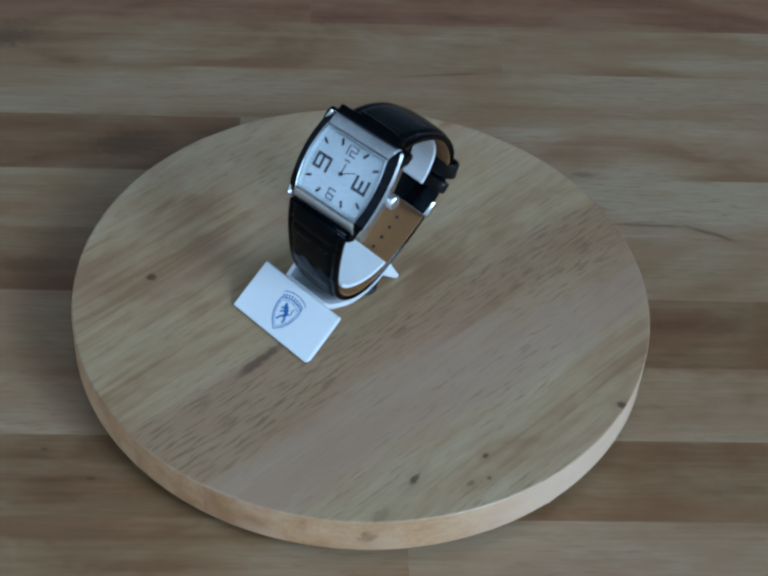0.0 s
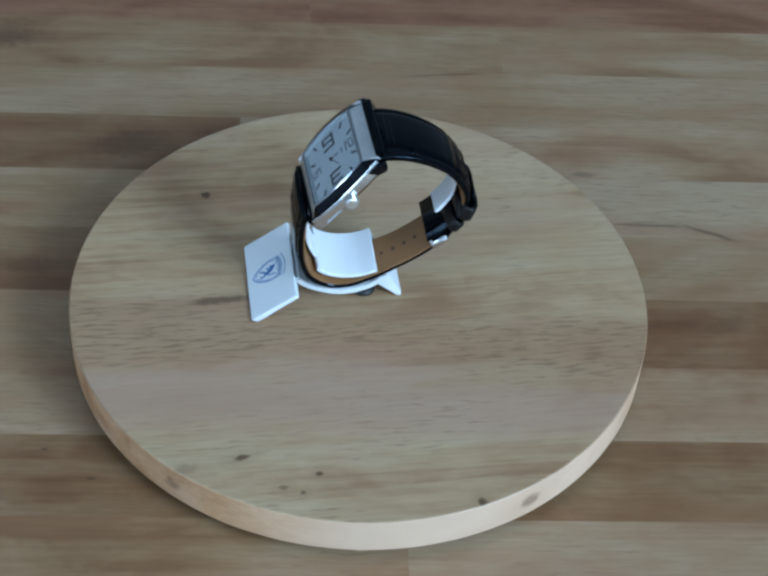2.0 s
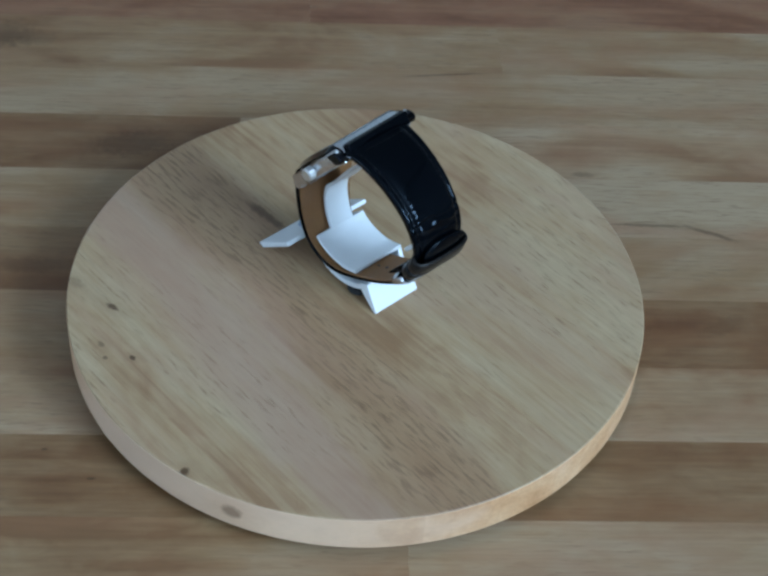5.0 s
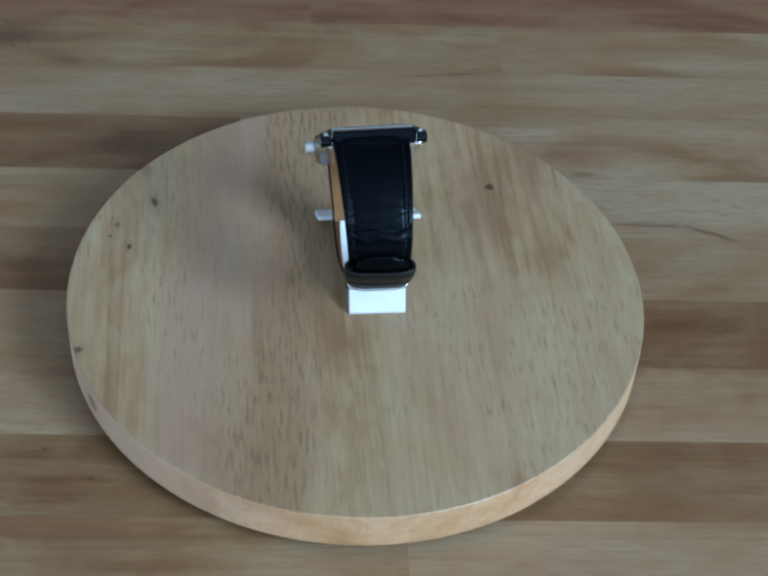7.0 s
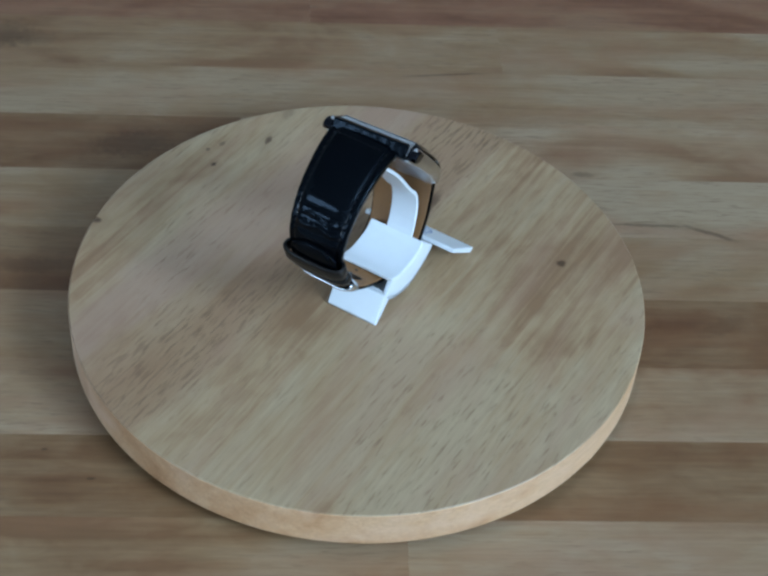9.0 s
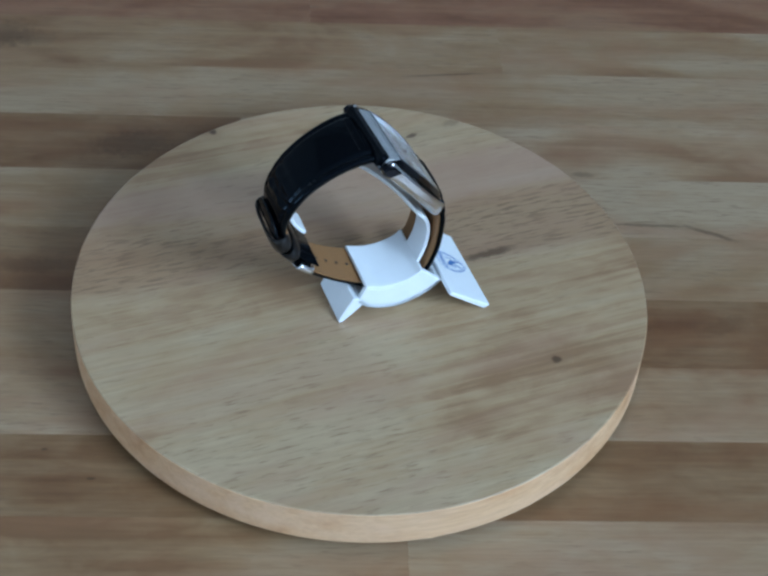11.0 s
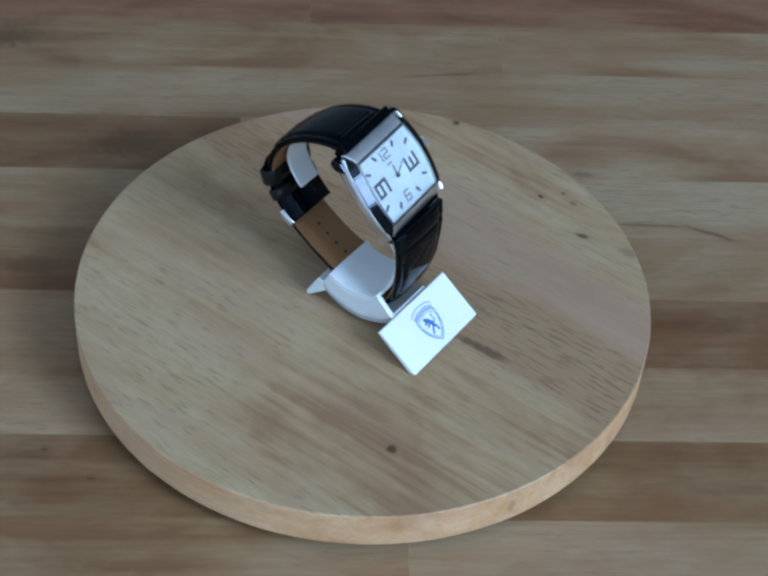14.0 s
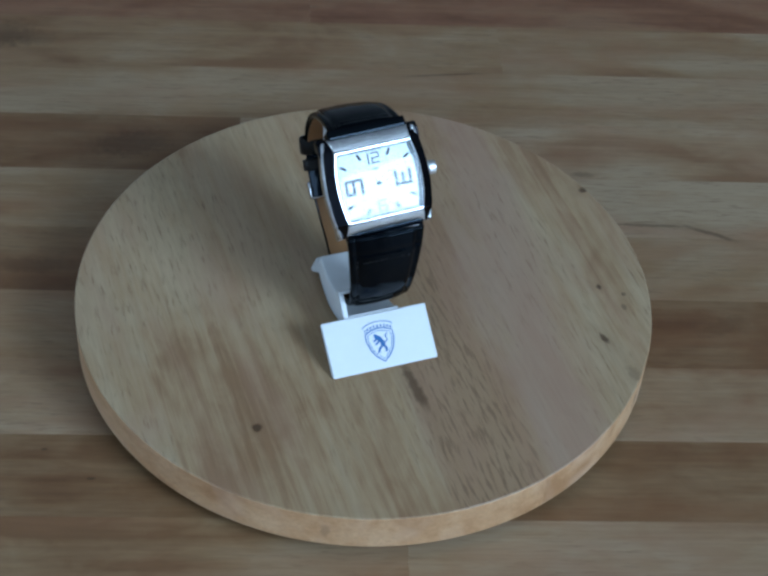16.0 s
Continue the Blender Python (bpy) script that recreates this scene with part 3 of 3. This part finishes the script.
        bm = box(0.9 * MM, 2.4 * MM, 0.2 * MM, pose(s * k * MM, c * k * MM, 0.1 * MM, 0, 0, -math.degrees(math.atan2(s * k, c * k))))
        part("hour_mark", on_dial(bm), INK, dial)
    marks = []
    for i in range(60):
        a = radians(i * 6)
        s, c = math.sin(a), math.cos(a)
        k = min(13.2 / max(abs(s), 1e-6), 11.0 / max(abs(c), 1e-6))
        marks.append(box(0.22 * MM, 0.7 * MM, 0.05 * MM, pose(s * k * MM, c * k * MM, 0.04 * MM, 0, 0, -i * 6)))
    part("minute_track", on_dial(fused(marks)), SILVER_PRINT, dial)
    part("maker_mark", on_dial(box(2.4 * MM, 0.8 * MM, 0.05 * MM, pose(-0.3 * MM, 4.6 * MM, 0.04 * MM))), SILVER_PRINT, dial)
    for name, ang, ln, wd in (("hour_hand", 2, 4.8, 0.36), ("minute_hand", 62, 6.6, 0.28)):
        bm = box(wd * MM, ln * MM, 0.15 * MM, pose(0, (ln / 2 - 0.8) * MM, 0.0))
        bm.transform(pose(0, -0.4 * MM, 0.5 * MM, 0, 0, -ang))
        part(name, on_dial(bm), RIM_STEEL, dial)
    bm = bmesh.new()
    bmesh.ops.create_cone(bm, cap_ends=True, segments=16, radius1=0.0008, radius2=0.0007, depth=0.0006, matrix=Matrix.Translation((0, -0.0004, 0.0006)))
    part("hand_hub", on_dial(bm), INK, dial)
    # sloping ring between dial and glass
    def f_top(a, b):
        e = 11.85 * b
        return ((glass_half(e) - 0.05) * a * MM, e * MM, (front(e) * 0.5 - 0.30) * MM)
    def f_low(a, b):
        e = 10.9 * b
        return ((glass_half(e) - 1.1) * a * MM, e * MM, (front(e) * 0.5 - 1.17) * MM)
    def f_base(a, b):
        e = 11.85 * b
        return ((glass_half(e) - 0.05) * a * MM, e * MM, (front(e) * 0.5 - 1.5) * MM)
    bm = loft([ring_pts(fn) for fn in (f_base, f_top, f_low)], closed=True)
    bm.transform(CASE_M)
    part("dial_flange", bm, FLANGE, dial, "pale grey sloping ring round the dial")
    bm = sheet(0.45, -0.05, 0.7)
    bm.transform(CASE_M)
    glass = part("crystal", bm, GLASS, w, "clear curved watch glass")
    glass.visible_shadow = False
    # crown with its knurled edge
    ring = lambda x, r: [(x * MM, (0.6 + r * (1 + 0.05 * (i % 2)) * math.cos(i * math.pi / 16)) * MM, (-4.6 + r * (1 + 0.05 * (i % 2)) * math.sin(i * math.pi / 16)) * MM) for i in range(32)]
    bm = loft([ring(17.4, 1.2), ring(19.2, 1.2), ring(19.3, 2.1), ring(19.6, 2.35), ring(21.9, 2.35), ring(22.4, 1.9)])
    bm.transform(CASE_M)
    part("crown", bm, BRUSHED, w, "knurled steel crown")
    # lugs: two at each end; the upper pair is coloured as a dark reflection
    for side in (-1, 1):
        for sg in (1, -1):
            prof = [(11.4 if sg > 0 else 12.8, -2.7), (15.8, -2.9), (17.6, -4.5), (17.9, -6.4), (16.4, -7.6), (13.4, -6.7)]
            bm = loft([[(side * x * MM, sg * (e - 0.5 * (sg < 0)) * MM, n * MM) for e, n in prof] for x in (14.7, 18.45 if sg > 0 else 17.6)])
            bm.transform(CASE_M)
            bevelled(part("lug", bm, DARK_REFLECTION_STEEL if sg > 0 else CASE_STEEL, w, "polished lug with its dark reflection coloured in" if sg > 0 else ""), 0.0005)
    # strap: the upper end carries the buckle, the lower one runs through it and lies over the upper
    ease = lambda a, b, s: min(max((s - a) / (b - a), 0), 1)
    half_u = lambda s: (13.5 - 3.0 * min(s * 1.4, 1)) * MM
    cen_u = lambda s: (0.0 - 2.5 * s) * MM
    thick_u = lambda s: 1 - 0.6 * ease(0.6, 0.8, s) + 0.05 * math.sin(s * 95) * ease(0.36, 0.44, s) * (1 - ease(0.56, 0.62, s))
    half_l = lambda s: (14.0 - 2.6 * ease(0, 0.25, s) - 2.2 * ease(0.25, 0.6, s)) * MM * math.sqrt(max(1 - max((s - 0.965) / 0.036, 0) ** 2, 0.02))
    cen_l = lambda s: (-0.8 - 0.6 * ease(0, 0.35, s) - 0.9 * ease(0.5, 0.8, s)) * MM
    lean_l = lambda s: 0.03 * ease(0.05, 0.3, s) * (1 - ease(0.5, 0.75, s))
    thick_l = lambda s: 1 - 0.5 * ease(0.3, 0.6, s)
    ridge = lambda s, at, wide: math.exp(-((s - at) / wide) ** 2)
    crinkle = lambda u, s: 0.00030 * ridge(s + 0.012 * math.sin(u * 5), 0.505, 0.007) + 0.00035 * ridge(s + 0.010 * math.sin(u * 7 + 2), 0.545, 0.008) + 0.00008 * math.sin(u * 13 + 1.2 * math.sin(s * 60)) * ease(0.43, 0.48, s) * (1 - ease(0.56, 0.61, s))
    crease_u = lambda u, s: 0.00045 * ridge(s, 0.055, 0.006) * (abs(u) < 0.75) + crinkle(u, s) * (abs(u) < 0.85)
    crease_l = lambda u, s: 0.00045 * math.exp(-((s - 0.055) / 0.006) ** 2) - 0.00004 * math.sin(u * 9 + 3 * math.sin(s * 50)) * ease(0.03, 0.06, s) * (1 - ease(0.22, 0.3, s))
    up = part("strap_upper", band(UPPER, 220, half_u, cen_u, STRAP_SECTION, thick_u, wave=crease_u), LEATHER, w, "glossy black padded leather strap", True)
    part("lining", band(UPPER[:8], 50, half_u, lambda s: cen_u(s * 0.72), LINE_SECTION), LINING, up, "tan leather lining")
    low_section = [(u, -h) for u, h in STRAP_SECTION]
    lo = part("strap_lower", band(LOWER, 190, half_l, cen_l, low_section, thick_l, lean_l, crease_l), LEATHER, w, "glossy black padded leather strap", True)
    along = lambda s: 0.059 + 0.697 * s
    part("lining", band(LOWER[1:11], 80, lambda s: half_l(along(s)), lambda s: cen_l(along(s)), [(u, -h) for u, h in LINE_SECTION], lean=lambda s: lean_l(along(s))), LINING, lo, "tan leather lining")
    # stitches along both edges of each strap and across its head
    def stitches(points, half, cen, thick, lean, out, s0, s1, ob):
        n = 400
        path = spline(points, n)
        length = sum((q - p).length for p, q in zip(path, path[1:]))
        bms = []
        def put(s, u, turned):
            i = min(max(int(s * (n - 1)), 1), n - 2)
            t = (path[i + 1] - path[i - 1]).normalized()
            nrm = Vector((-t.y, t.x)) * out
            x = cen(s) + half(s) * u
            p = path[i] + nrm * (0.0018 if not turned else 0.0030) * thick(s) + Vector((0, half(s) * u * lean(s)))
            m = Matrix(((1, 0, 0, x), (0, t.x, nrm.x, p.x), (0, t.y, nrm.y, p.y), (0, 0, 0, 1)))
            size = (0.0012, 0.00032) if turned else (0.00032, 0.0012)
            bms.append(box(size[0], size[1], 0.0003, m))
        count = int(length * (s1 - s0) / 0.0021)
        for k in range(count):
            for u in (-0.8, 0.8):
                put(s0 + (s1 - s0) * k / count, u, False)
        for k in range(9):
            put(s0, -0.6 + 0.15 * k, True)
        part("stitching", fused(bms), THREAD, ob, "row of black stitches")
    level = lambda s: 0.0
    stitches(UPPER, half_u, cen_u, thick_u, level, 1, 0.085, 0.62, up)
    stitches(LOWER, half_l, cen_l, thick_l, lean_l, -1, 0.085, 0.40, lo)
    # buckle holes in the lining
    path = spline(LOWER, 96)
    for i in (53, 57, 61, 65):
        p, t = path[i], (path[i + 1] - path[i - 1]).normalized()
        n = Vector((-t.y, t.x))
        bm = bmesh.new()
        bmesh.ops.create_cone(bm, cap_ends=True, segments=14, radius1=0.0006, radius2=0.0006, depth=0.0002)
        rot = Matrix(((1, 0, 0), (0, t.x, n.x), (0, t.y, n.y))).to_4x4()
        bm.transform(Matrix.Translation((cen_l(i / 95), p.x + n.x * 0.0007, p.y + n.y * 0.0007)) @ rot)
        part("strap_hole", bm, EDGE, lo)
    # black end pieces between the lugs
    for e in (1, -1):
        at = pose(0, 18.0 * MM, -4.9 * MM, -20) if e > 0 else pose(-0.2 * MM, -17.2 * MM, -5.0 * MM, 20)
        bm = box((28.6 if e > 0 else 28.0) * MM, (3.6 if e > 0 else 4.6) * MM, (5.2 if e > 0 else 4.2) * MM, at, 0.0007)
        bm.transform(CASE_M)
        part("strap_end", bm, LEATHER, w, "black leather strap end")
        bm = bmesh.new()
        bmesh.ops.create_cone(bm, cap_ends=True, segments=12, radius1=0.0005, radius2=0.0005, depth=0.0236, matrix=pose(0, (e * 18.4 + 0.5) * MM, (-4.1 - 0.7 * e) * MM, 0, 90, 0))
        bm.transform(CASE_M)
        part("spring_bar", bm, STEEL, w)
    # keepers and buckle round the overlapped strap
    def hoop(i, half, out, inn, wide, name, mat, label, tilt=0.0):
        pth = spline(UPPER, 70)
        p, t = pth[i], (pth[i + 1] - pth[i - 1]).normalized()
        n = Vector((-t.y, t.x))
        c = cen_u(i / 69)
        th, mid, tall = 0.0012, (out - inn) / 2, (out + inn) / 2
        sgn = lambda v, k: math.copysign(abs(v) ** k, v)
        secs = []
        for k in (-0.5, -0.42, 0.42, 0.5):
            o = p + t * wide * k + n * tilt * k
            slim = 0.0003 if abs(k) == 0.5 else 0.0
            rings = []
            for g in (slim, th - slim):
                rings.append([(c + (half - g) * sgn(math.cos(q), 0.62), *(o + n * (mid + (tall - g) * sgn(math.sin(q), 0.72)))) for q in np.linspace(0, 2 * math.pi, 40, endpoint=False)])
            secs.append(rings)
        bm = loft([r[0] for r in secs] + [r[1] for r in reversed(secs)], closed=True)
        return part(name, bm, mat, w, label, True)
    hoop(50, 0.0123, 0.0058, 0.0018, 0.0060, "keeper", PATENT, "glossy dark leather keeper loop")
    hoop(57, 0.0116, 0.0054, 0.0018, 0.0042, "keeper", PATENT, "glossy dark leather keeper loop")
    hoop(66, 0.0108, 0.0064, -0.0014, 0.0066, "buckle", CASE_STEEL, "steel pin buckle")
    pth = spline(UPPER, 70)
    a, b = pth[66], pth[60]
    bm = fused([box(0.0016, (a - b).length, 0.0012, bevel=0.0004)])
    d = (b - a).normalized()
    n = Vector((d.y, -d.x))
    bm.transform(Matrix.Translation((cen_u(0.9), *((a + b) / 2 + n * 0.0040))) @ Matrix(((1, 0, 0), (0, d.x, n.x), (0, d.y, n.y))).to_4x4())
    part("buckle_pin", bm, STEEL, w, "steel buckle pin")
    return w


def motions():
    rows = [(t, pose(0, 0, 0, 0, 0, heading(t) + d)) for t, d in UNEVEN.items()]
    for thing in (BOARD, STAND, WATCH):
        walk(thing, rows)


room()
table()
BOARD = round_board()
STAND = display_stand()
WATCH = wristwatch()
motions()
